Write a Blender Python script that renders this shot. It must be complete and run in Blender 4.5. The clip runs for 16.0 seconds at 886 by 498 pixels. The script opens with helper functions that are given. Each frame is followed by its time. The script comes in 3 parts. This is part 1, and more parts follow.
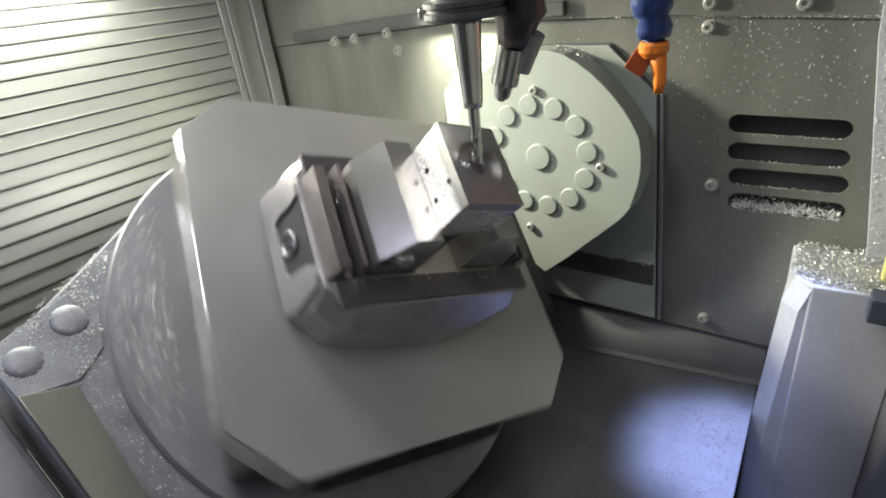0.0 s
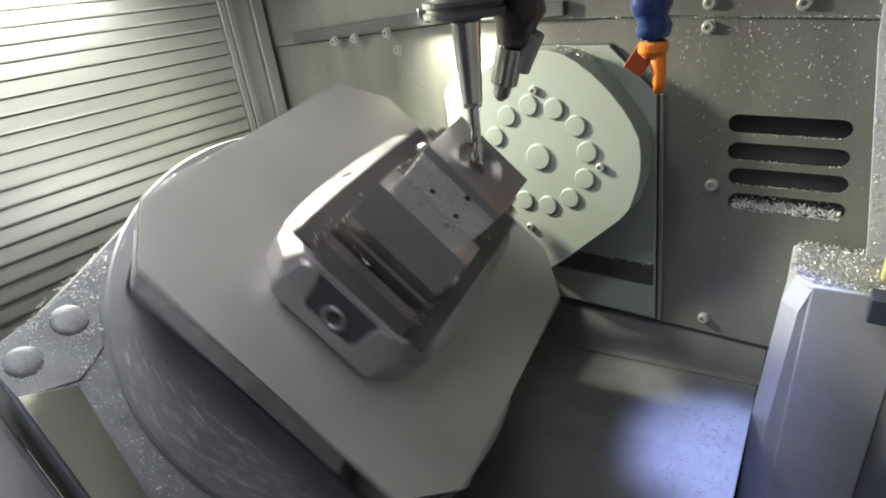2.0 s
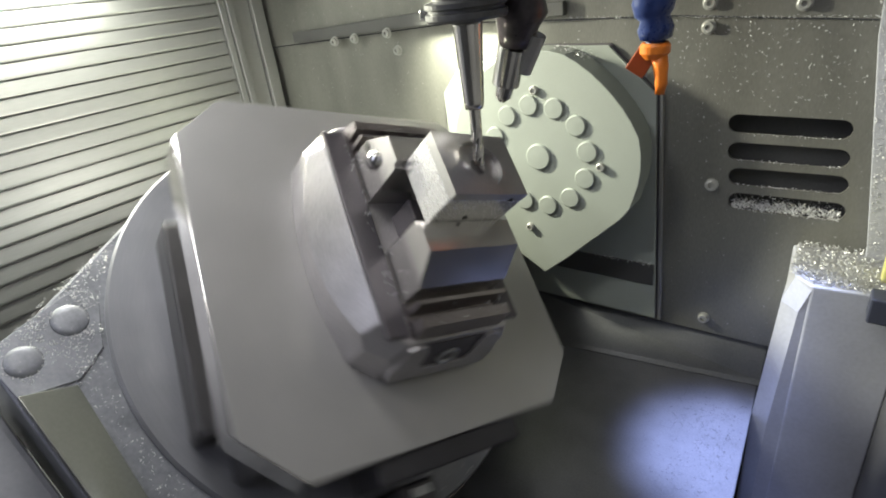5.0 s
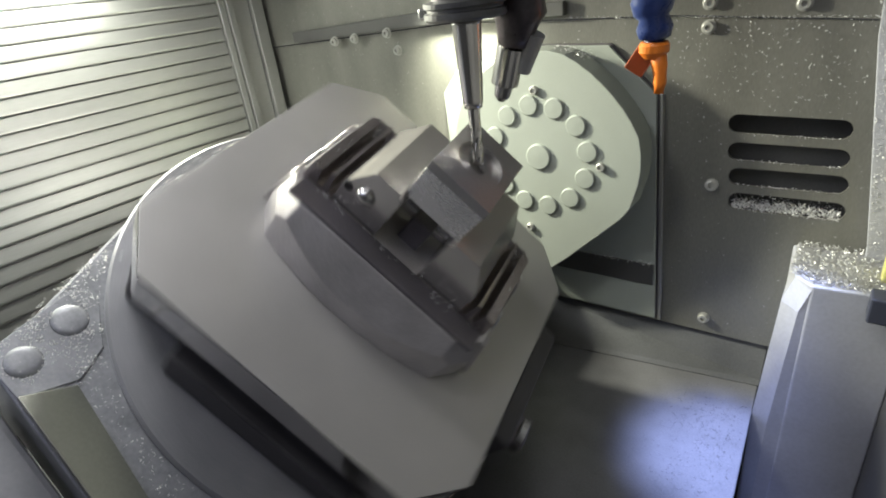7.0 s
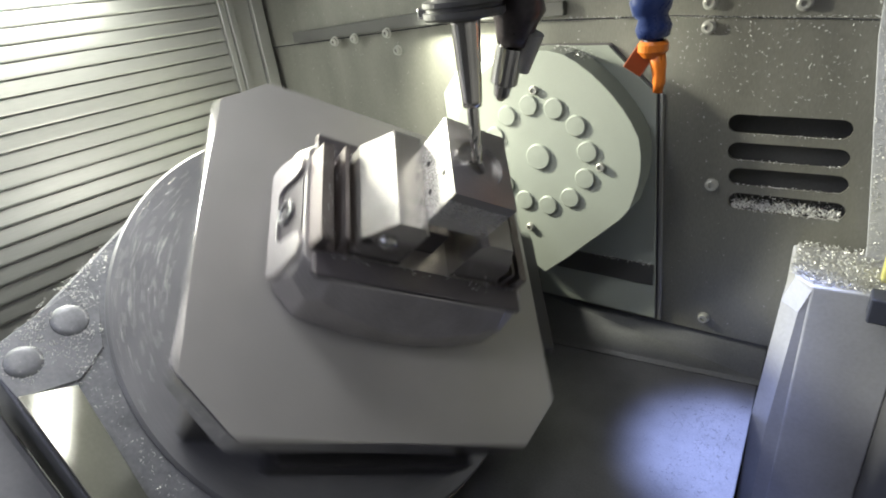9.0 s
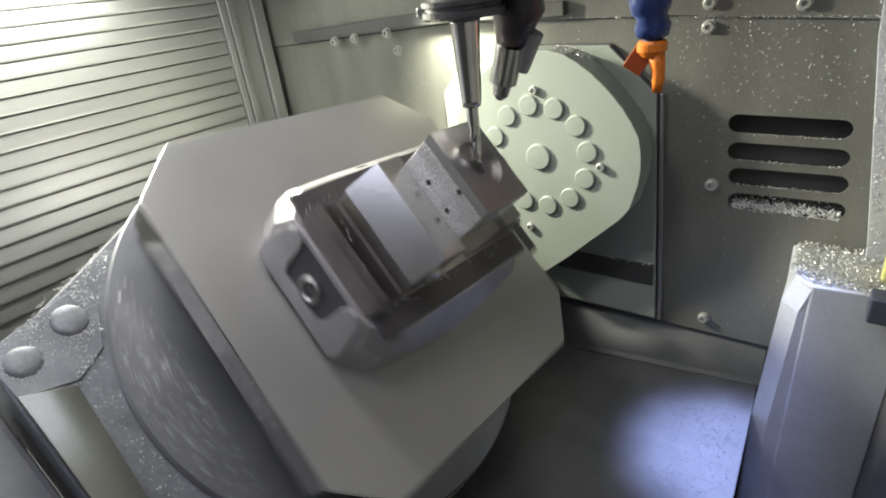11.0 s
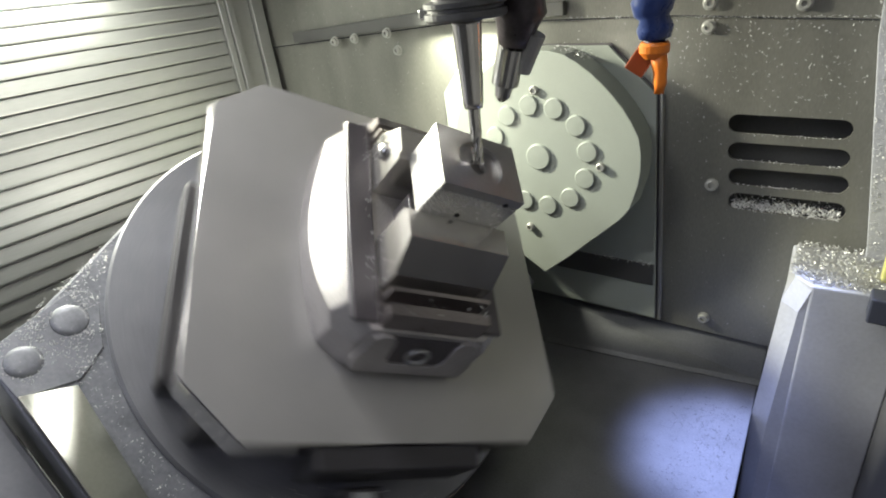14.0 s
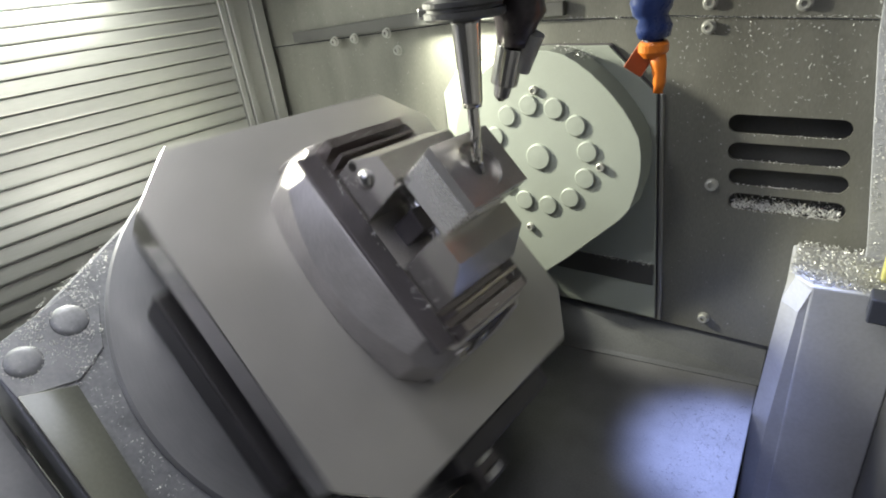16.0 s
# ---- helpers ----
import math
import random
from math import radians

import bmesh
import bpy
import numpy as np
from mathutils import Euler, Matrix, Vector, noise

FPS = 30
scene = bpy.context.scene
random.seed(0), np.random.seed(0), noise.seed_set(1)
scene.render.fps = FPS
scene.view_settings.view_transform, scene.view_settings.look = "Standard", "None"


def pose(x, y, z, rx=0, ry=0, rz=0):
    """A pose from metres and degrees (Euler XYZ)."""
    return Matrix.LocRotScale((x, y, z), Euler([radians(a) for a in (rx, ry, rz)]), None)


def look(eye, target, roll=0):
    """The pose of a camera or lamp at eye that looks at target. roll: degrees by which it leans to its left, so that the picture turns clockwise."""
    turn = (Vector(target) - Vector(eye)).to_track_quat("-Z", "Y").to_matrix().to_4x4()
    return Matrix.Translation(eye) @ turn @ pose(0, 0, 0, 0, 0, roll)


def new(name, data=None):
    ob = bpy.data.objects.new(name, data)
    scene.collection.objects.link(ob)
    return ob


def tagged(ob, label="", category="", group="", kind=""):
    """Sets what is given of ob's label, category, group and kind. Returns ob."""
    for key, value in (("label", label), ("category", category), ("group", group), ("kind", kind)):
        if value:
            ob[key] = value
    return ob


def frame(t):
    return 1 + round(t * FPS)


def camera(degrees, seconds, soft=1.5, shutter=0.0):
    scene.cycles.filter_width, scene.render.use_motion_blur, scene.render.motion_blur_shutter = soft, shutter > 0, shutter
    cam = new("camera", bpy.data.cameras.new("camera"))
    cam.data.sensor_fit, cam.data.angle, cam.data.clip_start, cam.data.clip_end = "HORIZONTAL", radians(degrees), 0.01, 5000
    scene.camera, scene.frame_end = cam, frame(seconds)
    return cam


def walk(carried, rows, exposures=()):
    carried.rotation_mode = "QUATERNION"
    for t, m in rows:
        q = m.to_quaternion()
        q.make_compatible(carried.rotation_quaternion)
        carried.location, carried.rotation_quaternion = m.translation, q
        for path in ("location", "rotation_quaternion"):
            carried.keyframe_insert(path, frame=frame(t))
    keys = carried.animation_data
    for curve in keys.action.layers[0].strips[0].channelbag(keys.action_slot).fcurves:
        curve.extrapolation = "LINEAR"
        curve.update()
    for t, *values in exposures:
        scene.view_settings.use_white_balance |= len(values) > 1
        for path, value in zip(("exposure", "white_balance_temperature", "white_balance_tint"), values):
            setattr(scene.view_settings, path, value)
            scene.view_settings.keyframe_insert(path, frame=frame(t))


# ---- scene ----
# ---- camera: fixed inside the machine, by the door ----
EYE = Vector((0.3834, -0.3869, 0.2673))
CAM = Matrix(((0.8088, -0.1768, 0.5609), (0.5774, 0.4199, -0.7002), (-0.1117, 0.8902, 0.4417)))
CAM = Matrix.Translation(EYE) @ CAM.to_quaternion().to_matrix().to_4x4()
cam = camera(78.0, 16.0, soft=1.9, shutter=0.5)
walk(cam, [(0.0, CAM), (16.0, CAM)], exposures=((0.0, 0.05), (16.0, 0.05)))

# ---- light ----
world = bpy.data.worlds.new("world")
world.use_nodes = True
world.node_tree.nodes["Background"].inputs[0].default_value = (0.6, 0.65, 0.7, 1)
world.node_tree.nodes["Background"].inputs[1].default_value = 0.05
scene.world = world


def lamp(name, kind, m, energy, colour, **kw):
    data = bpy.data.lights.new(name, kind)
    data.energy, data.color = energy, colour
    for key, value in kw.items():
        if key == "size":
            data.size = value
        elif key == "size_y":
            data.shape, data.size_y = "RECTANGLE", value
        elif key == "spot_size":
            data.spot_size = value
        elif key == "spot_blend":
            data.spot_blend = value
        elif key == "soft":
            data.shadow_soft_size = value
    ob = new(name, data)
    ob.matrix_world = m
    return ob


def aim(eye, target, side):
    """The pose of a lamp at eye that shines at target, its long side along side."""
    z = (Vector(eye) - Vector(target)).normalized()
    x = (Vector(side) - z * z.dot(Vector(side))).normalized()
    m = Matrix((x, z.cross(x), z)).transposed().to_4x4()
    return Matrix.Translation(eye) @ m


# work light on the shutter wall, lamp beside the spindle, added overhead fill, wall light by the tool, daylight through
# the door window, cool lamp over the tray
lamp("work_light", "AREA", aim((-0.475, -0.14, 0.385), (-0.53, -0.20, 0.02), (0, 1, 0)), 6.0, (0.97, 1.0, 0.87), size=0.42, size_y=0.08)
lamp("shutter_light", "SPOT", look((-0.545, 0.075, 0.385), (0.08, 0.04, -0.05)), 68.0, (1.0, 0.99, 0.80), spot_size=radians(74), spot_blend=0.5, soft=0.035)
lamp("spindle_light", "SPOT", look((-0.17, -0.11, 0.58), (0.10, -0.10, -0.05)), 8.6, (0.97, 0.98, 0.97), spot_size=radians(92), spot_blend=0.5, soft=0.085)
lamp("wall_light", "SPOT", look((-0.105, 0.295, 0.285), (-0.118, 0.36, 0.195)), 27.0, (0.98, 1.0, 0.78), spot_size=radians(80), spot_blend=1.0, soft=0.018)
# soft fill added to brighten the plate; no lamp is known up there
lamp("fill_light", "AREA", aim((0.17, -0.27, 0.78), (0.06, 0.0, 0.0), (1, 0, 0)), 1.75, (0.97, 0.96, 0.96), size=0.36, size_y=0.26)
lamp("tray_light", "SPOT", look((0.330, 0.20, 0.74), (0.338, 0.178, -0.3)), 230.0, (0.40, 0.50, 1.0), spot_size=radians(15.5), spot_blend=1.0, soft=0.03)
lamp("door_window", "AREA", aim((0.02, -0.735, 0.48), (0.10, 0.0, 0.05), (1, 0, 0)), 2.0, (0.74, 0.78, 1.0), size=0.55, size_y=0.40)


# ---- materials ----
def mat(name, colour, rough=0.5, metal=0.0, grain=0.15, scale=60.0, bump=0.15, fine=900.0, stretch=(1, 1, 1), spots=None, spot_amount=0.0, coat=0.0):
    m = bpy.data.materials.new(name)
    m.use_nodes = True
    nt = m.node_tree
    b = nt.nodes["Principled BSDF"]
    b.inputs["Metallic"].default_value = metal
    b.inputs["Coat Weight"].default_value = coat
    tc = nt.nodes.new("ShaderNodeTexCoord")
    mp = nt.nodes.new("ShaderNodeMapping")
    mp.inputs["Scale"].default_value = stretch
    nt.links.new(tc.outputs["Object"], mp.inputs["Vector"])

    def tex(s, detail):
        n = nt.nodes.new("ShaderNodeTexNoise")
        n.inputs["Scale"].default_value = s
        n.inputs["Detail"].default_value = detail
        nt.links.new(mp.outputs[0], n.inputs["Vector"])
        return n

    big, small = tex(scale * 0.2, 4), tex(fine, 3)
    mixn = nt.nodes.new("ShaderNodeMath")
    mixn.operation = "MULTIPLY_ADD"
    mixn.inputs[1].default_value = 0.4
    nt.links.new(small.outputs["Fac"], mixn.inputs[0])
    half = nt.nodes.new("ShaderNodeMath")
    half.operation = "MULTIPLY"
    half.inputs[1].default_value = 0.6
    nt.links.new(big.outputs["Fac"], half.inputs[0])
    nt.links.new(half.outputs[0], mixn.inputs[2])
    ramp = nt.nodes.new("ShaderNodeValToRGB")
    ramp.color_ramp.elements[0].position, ramp.color_ramp.elements[1].position = 0.3, 0.7
    ramp.color_ramp.elements[0].color = (*[c * (1 - grain) for c in colour], 1)
    ramp.color_ramp.elements[1].color = (*[min(1, c * (1 + grain)) for c in colour], 1)
    nt.links.new(mixn.outputs[0], ramp.inputs[0])
    out = ramp.outputs[0]
    if spots:
        v = nt.nodes.new("ShaderNodeTexNoise")
        v.inputs["Scale"].default_value, v.inputs["Detail"].default_value = 260.0, 6.0
        nt.links.new(tc.outputs["Object"], v.inputs["Vector"])
        r2 = nt.nodes.new("ShaderNodeValToRGB")
        r2.color_ramp.elements[0].position, r2.color_ramp.elements[1].position = 0.70 - spot_amount, 0.74 - spot_amount
        nt.links.new(v.outputs["Fac"], r2.inputs[0])
        mx = nt.nodes.new("ShaderNodeMix")
        mx.data_type = "RGBA"
        mx.inputs["B"].default_value = (*spots, 1)
        mx.inputs[7].default_value = (*spots, 1)
        nt.links.new(r2.outputs[0], mx.inputs[0])
        nt.links.new(out, mx.inputs[6])
        out = mx.outputs[2]
    nt.links.new(out, b.inputs["Base Color"])
    rr = nt.nodes.new("ShaderNodeMapRange")
    rr.inputs["To Min"].default_value, rr.inputs["To Max"].default_value = max(0.03, rough * 0.7), min(1, rough * 1.3)
    nt.links.new(mixn.outputs[0], rr.inputs["Value"])
    nt.links.new(rr.outputs[0], b.inputs["Roughness"])
    if bump:
        bp = nt.nodes.new("ShaderNodeBump")
        bp.inputs["Strength"].default_value, bp.inputs["Distance"].default_value = bump, 0.0006
        nt.links.new(mixn.outputs[0], bp.inputs["Height"])
        nt.links.new(bp.outputs[0], b.inputs["Normal"])
    return m


M_WALL = mat("stainless_sheet", (0.225, 0.223, 0.20), 0.40, 0.50, 0.20, 90, 0.14, 500, (1, 1, 0.3), (0.5, 0.5, 0.47), 0.0)
M_PANEL = mat("grey_green_paint", (0.31, 0.335, 0.30), 0.45, 0.0, 0.06, 40, 0.10, 800)
M_SHUT = mat("shutter_steel", (0.43, 0.43, 0.42), 0.36, 0.75, 0.10, 30, 0.10, 500, (1, 0.08, 1))
M_DARK = mat("dark_rubber", (0.06, 0.056, 0.06), 0.5, 0.0, 0.3, 60, 0.2, 500)
M_SLOT_SHADE = mat("slot_shade", (0.10, 0.10, 0.10), 0.9, 0.0, 0.2, 60, 0.0, 300)
M_FLOOR = mat("tray_steel", (0.155, 0.155, 0.162), 0.5, 0.25, 0.25, 90, 0.15, 400, (1, 1, 1), (0.12, 0.12, 0.13), 0.03)
# darker than the tray steel: the table's missing shade is in this colour
M_SILL = mat("darkened_sill_steel", (0.095, 0.097, 0.10), 0.42, 0.35, 0.25, 80, 0.15, 400)
M_PLATE = mat("ground_aluminium", (0.43, 0.42, 0.405), 0.42, 0.45, 0.13, 40, 0.10, 700)
M_EDGE = mat("milled_edge", (0.72, 0.70, 0.67), 0.13, 1.0, 0.10, 40, 0.08, 700)
M_STEEL = mat("machined_steel", (0.40, 0.40, 0.40), 0.36, 0.7, 0.15, 60, 0.12, 800)
M_DKSTEEL = mat("dark_steel", (0.135, 0.125, 0.135), 0.40, 0.6, 0.25, 60, 0.2, 600)
M_VISE = mat("oiled_vise_steel", (0.49, 0.47, 0.47), 0.32, 0.60, 0.26, 110, 0.18, 500)
M_PLATTER = mat("oily_table_steel", (0.235, 0.235, 0.255), 0.34, 0.35, 0.25, 70, 0.15, 500, (1, 1, 1), (0.42, 0.42, 0.42), -0.02)
# black of the side bar; riser and block carry under-plate shade in it
M_RISER = mat("black_oily_steel_shade", (0.045, 0.043, 0.047), 0.45, 0.2, 0.3, 80, 0.25, 400, (1, 1, 1), (0.16, 0.16, 0.17), -0.03)
M_HOSE = mat("oily_black_hose", (0.055, 0.045, 0.05), 0.30, 0.0, 0.35, 500, 1.0, 260)
M_CARRIER = mat("brown_oiled_steel", (0.33, 0.30, 0.295), 0.30, 0.85, 0.25, 110, 0.18, 500)
M_CHROME = mat("polished_steel", (0.62, 0.61, 0.60), 0.20, 1.0, 0.08, 40, 0.03, 700)
M_TOOL = mat("tool_steel", (0.72, 0.70, 0.67), 0.16, 1.0, 0.15, 80, 0.03, 900)
M_CAST = mat("oily_cast_body", (0.23, 0.235, 0.255), 0.33, 0.2, 0.30, 160, 0.5, 260, (1, 1, 1), (0.42, 0.42, 0.42), 0.02)
M_COL = mat("grey_painted_column", (0.48, 0.49, 0.53), 0.45, 0.0, 0.12, 90, 0.9, 220)
M_ENCL = mat("dark_grey_paint", (0.10, 0.10, 0.11), 0.5, 0.0, 0.1, 40, 0.1, 300)
M_ALU = mat("raw_aluminium", (0.80, 0.79, 0.77), 0.27, 0.75, 0.10, 60, 0.08, 600)
M_CUT = mat("milled_aluminium", (0.50, 0.49, 0.48), 0.36, 0.9, 0.15, 90, 0.15, 600)
M_ORANGE = mat("orange_plastic", (0.95, 0.25, 0.025), 0.40, 0.0, 0.08, 40, 0.1, 300)
M_BURNT = mat("dark_orange_plastic", (0.42, 0.085, 0.02), 0.45, 0.0, 0.1, 40, 0.1, 300)
M_BLUE = mat("blue_plastic", (0.028, 0.05, 0.17), 0.28, 0.0, 0.1, 40, 0.1, 300)
M_CHIP = mat("bright_chips", (0.70, 0.70, 0.70), 0.42, 0.4, 0.25, 200, 0.0, 900)
M_YELLOW = mat("pale_yellow_paint", (0.62, 0.60, 0.22), 0.5, 0.0, 0.1, 40, 0.1, 300)
M_NAVY = mat("dark_navy_paint", (0.05, 0.055, 0.08), 0.5, 0.0, 0.1, 40, 0.1, 300)
M_WHITE = mat("satin_aluminium", (0.80, 0.80, 0.77), 0.55, 0.2, 0.05, 40, 0.05, 400)
M_SCREW = mat("zinc_screw", (0.45, 0.45, 0.42), 0.42, 0.45, 0.15, 60, 0.1, 500)
M_PAD = mat("polished_pad", (0.36, 0.37, 0.33), 0.16, 0.7, 0.12, 40, 0.04, 300)
M_RAIL = mat("rail_steel", (0.14, 0.14, 0.135), 0.4, 0.6, 0.2, 60, 0.2, 500)
M_SUMP = mat("black_sump", (0.125, 0.098, 0.108), 0.45, 0.0, 0.2, 40, 0.1, 200)
# for flat discs that stand in for holes, their inner shade as colour
M_HOLE_SHADE = mat("hole_shade_black", (0.015, 0.013, 0.013), 0.8, 0.0, 0.1, 40, 0.0, 200)
M_HEAP = mat("oily_shavings", (0.52, 0.52, 0.51), 0.40, 0.45, 0.35, 300, 0.0, 900)
M_SUPPORT = mat("grey_support_paint", (0.24, 0.24, 0.26), 0.45, 0.0, 0.12, 90, 0.5, 220)
M_JAW = mat("worn_jaw_steel", (0.62, 0.60, 0.57), 0.24, 0.85, 0.16, 70, 0.12, 700)


# ---- mesh helpers ----
def link(name, bm, material, parent=None, label="", smooth=False):
    bmesh.ops.recalc_face_normals(bm, faces=bm.faces)
    me = bpy.data.meshes.new(name)
    bm.to_mesh(me)
    bm.free()
    me.materials.append(material)
    if smooth:
        for p in me.polygons:
            p.use_smooth = True
    ob = new(name, me)
    if parent:
        ob.parent = parent
    if label:
        ob["label"] = label
    return ob


def part(name, bm, material, parent, label="", smooth=False):
    return link(name, bm, material, parent, label, smooth)


def empty(name, m, label, category, group="", kind=""):
    ob = new(name)
    ob.matrix_basis = m
    ob.empty_display_size = 0.02
    return tagged(ob, label, category, group, kind)


def box(x0, x1, y0, y1, z0, z1, bevel=0.0, seg=2):
    bm = bmesh.new()
    bmesh.ops.create_cube(bm, size=1.0, matrix=Matrix.Translation(((x0 + x1) / 2, (y0 + y1) / 2, (z0 + z1) / 2)) @ Matrix.Diagonal((x1 - x0, y1 - y0, z1 - z0, 1)))
    if bevel:
        bmesh.ops.bevel(bm, geom=bm.edges[:], offset=bevel, segments=seg, affect="EDGES", profile=0.5)
    return bm


def prism(loops, d0, d1, m=None, bevel=0.0):
    """A flat shape of outer loop and holes in its own x, y, thick from d0 to d1 along z, then moved by m."""
    bm = bmesh.new()
    edges = []
    for loop in loops:
        vs = [bm.verts.new((x, y, d0)) for x, y in loop]
        edges += [bm.edges.new((vs[i], vs[(i + 1) % len(vs)])) for i in range(len(vs))]
    if len(loops) == 1:
        bm.faces.new(vs)
    else:
        bmesh.ops.triangle_fill(bm, edges=edges, use_beauty=True)
    top = bmesh.ops.extrude_face_region(bm, geom=bm.faces[:])["geom"]
    tv = [v for v in top if isinstance(v, bmesh.types.BMVert)]
    bmesh.ops.translate(bm, verts=tv, vec=(0, 0, d1 - d0))
    if bevel:
        te = [e for e in bm.edges if len(e.link_faces) == 2 and e.calc_face_angle(0) > 0.5]
        bmesh.ops.bevel(bm, geom=te, offset=bevel, segments=2, affect="EDGES", profile=0.5)
    if m:
        bm.transform(m)
    return bm


def lathe(profile, segs=32, m=None):
    """A turned body: rows of (radius, height) round z."""
    bm = bmesh.new()
    rings = []
    for r, z in profile:
        if r < 1e-6:
            rings.append([bm.verts.new((0, 0, z))])
        else:
            rings.append([bm.verts.new((r * math.cos(2 * math.pi * i / segs), r * math.sin(2 * math.pi * i / segs), z)) for i in range(segs)])
    for a, b in zip(rings, rings[1:]):
        for i in range(segs):
            j = (i + 1) % segs
            if len(a) == 1 and len(b) > 1:
                bm.faces.new((a[0], b[i], b[j]))
            elif len(b) == 1 and len(a) > 1:
                bm.faces.new((a[i], a[j], b[0]))
            elif len(a) > 1:
                bm.faces.new((a[i], a[j], b[j], b[i]))
    if len(rings[0]) > 1:
        bm.faces.new(rings[0])
    if len(rings[-1]) > 1:
        bm.faces.new(rings[-1])
    if m:
        bm.transform(m)
    return bm


def loft(rings):
    """Closed rings of equally many points, joined and capped."""
    bm = bmesh.new()
    rv = [[bm.verts.new(p) for p in ring] for ring in rings]
    k = len(rv[0])
    for a, b in zip(rv, rv[1:]):
        for i in range(k):
            bm.faces.new((a[i], a[(i + 1) % k], b[(i + 1) % k], b[i]))
    bm.faces.new(rv[0])
    bm.faces.new(rv[-1])
    return bm


def along(p, q):
    """A pose at p whose z points to q."""
    return Matrix.Translation(p) @ (Vector(q) - Vector(p)).to_track_quat("Z", "Y").to_matrix().to_4x4()


def stadium(x0, x1, zc0, zc1, r, k=10):
    pts = []
    for i in range(k + 1):
        a = math.pi / 2 + math.pi * i / k
        pts.append((x0 + r + r * math.cos(a), zc0 + r * math.sin(a)))
    for i in range(k + 1):
        a = -math.pi / 2 + math.pi * i / k
        pts.append((x1 - r + r * math.cos(a), zc1 + r * math.sin(a)))
    return pts


WALL_M = Matrix(((1, 0, 0, 0), (0, 0, 1, 0), (0, 1, 0, 0), (0, 0, 0, 1)))  # shape x, y -> world x, z; depth -> world y
TILT = 47.18
TABLE = pose(0, 0, 0, 0, TILT, 0)

# ---- structure ----
YW = 0.36
SLOTS = [(0.261, 0.388, 0.0665, 0.0640), (0.264, 0.391, 0.0315, 0.0305), (0.2685, 0.395, -0.0015, -0.0010), (0.272, 0.398, -0.0350, -0.0345)]
JOINT = [(-0.60, 0.180), (-0.48, 0.186), (-0.14, 0.204), (0.046, 0.1985), (0.185, 0.196), (0.381, 0.181), (0.47, 0.173)]
back = empty("wall_back", Matrix(), "dull stainless sheet back wall dusted with metal chips", "wall", kind="structure")
part("sheet", prism([[(-0.60, -0.247), (0.47, -0.247)] + [(x, z - 0.002) for x, z in JOINT[::-1]]] + [stadium(a, b, c, d, 0.0115) for a, b, c, d in SLOTS], YW, YW + 0.004, WALL_M), M_WALL, back)
part("lower_sheet", box(-0.60, 0.47, YW + 0.012, YW + 0.02, -0.66, -0.245), M_WALL, back)
part("upper_sheet", prism([JOINT + [(0.47, 0.80), (-0.60, 0.80)]], YW - 0.004, YW + 0.01, WALL_M), M_WALL, back)
part("rail", prism([[(-0.50, 0.187), (-0.14, 0.206), (0.05, 0.204), (0.05, 0.222), (-0.18, 0.224), (-0.50, 0.206)]], YW - 0.016, YW - 0.004, WALL_M, 0.001), M_RAIL, back, "dark steel guide rail")
part("edge_flange", prism([[(0.386, 0.26), (0.391, 0.166), (0.408, 0.05), (0.425, -0.068), (0.43, -0.2), (0.47, -0.247), (0.47, 0.26)]], YW - 0.022, YW - 0.0045, WALL_M, 0.001), M_COL, back)
for x, z, y in ((0.250, -0.016, 0), (0.259, -0.223, 0), (-0.257, 0.166, 0), (0.228, 0.180, 0), (-0.262, 0.196, -0.016), (-0.338, 0.190, -0.016), (-0.388, 0.187, -0.016), (0.228, 0.207, -0.004), (0.322, 0.200, -0.004)):
    m = Matrix.Translation((x, YW + y, z)) @ pose(0, 0, 0, 90, 0, 0)
    sc = part("screw", lathe([(0.0085, 0.0), (0.0085, 0.0012), (0.0066, 0.0014), (0.0066, 0.0060), (0.0058, 0.0066), (0.0030, 0.0066), (0.0028, 0.0030), (0.0, 0.0030)], 20, m), M_SCREW, back)
# dark sheet behind the vent slots; their inner shade is its colour
part("cavity_backing", box(0.20, 0.47, YW + 0.05, YW + 0.06, -0.10, 0.12), M_SLOT_SHADE, back, "dark backing sheet, slot shade in its colour")

left = empty("wall_left", Matrix(), "ribbed steel way cover shutter wall", "wall", kind="structure")
XL = -0.58
z0, step = 0.3145, 0.0205
tops = [z0 + 0.02 * k for k in range(25, 0, -1)]
while z0 > -0.31:
    tops.append(z0)
    z0 -= step
    step += 0.00042
for za, zb in zip(tops, tops[1:]):
    bm = loft([[(XL - 0.003, y, zb - 0.0018), (XL + 0.0024, y, zb + 0.0008), (XL + 0.0028, y, zb + 0.004), (XL + 0.0002, y, za - 0.0018), (XL - 0.003, y, za - 0.0016)] for y in (-0.75, 0.252)])
    part("slat", bm, M_SHUT, left)
part("backing", box(XL - 0.03, XL - 0.004, -0.75, 0.36, -0.32, 0.80), M_DARK, left)
post = empty("trim_post", Matrix(), "folded steel corner trim beside the shutter", "trim", kind="structure")
for y0, y1, dx in ((0.254, 0.266, 0.006), (0.268, 0.281, 0.010), (0.283, 0.318, 0.004), (0.320, 0.345, 0.012)):
    part("fold", box(XL - 0.004, XL + dx, y0, y1, -0.31, 0.80, 0.0015), M_SHUT, post)

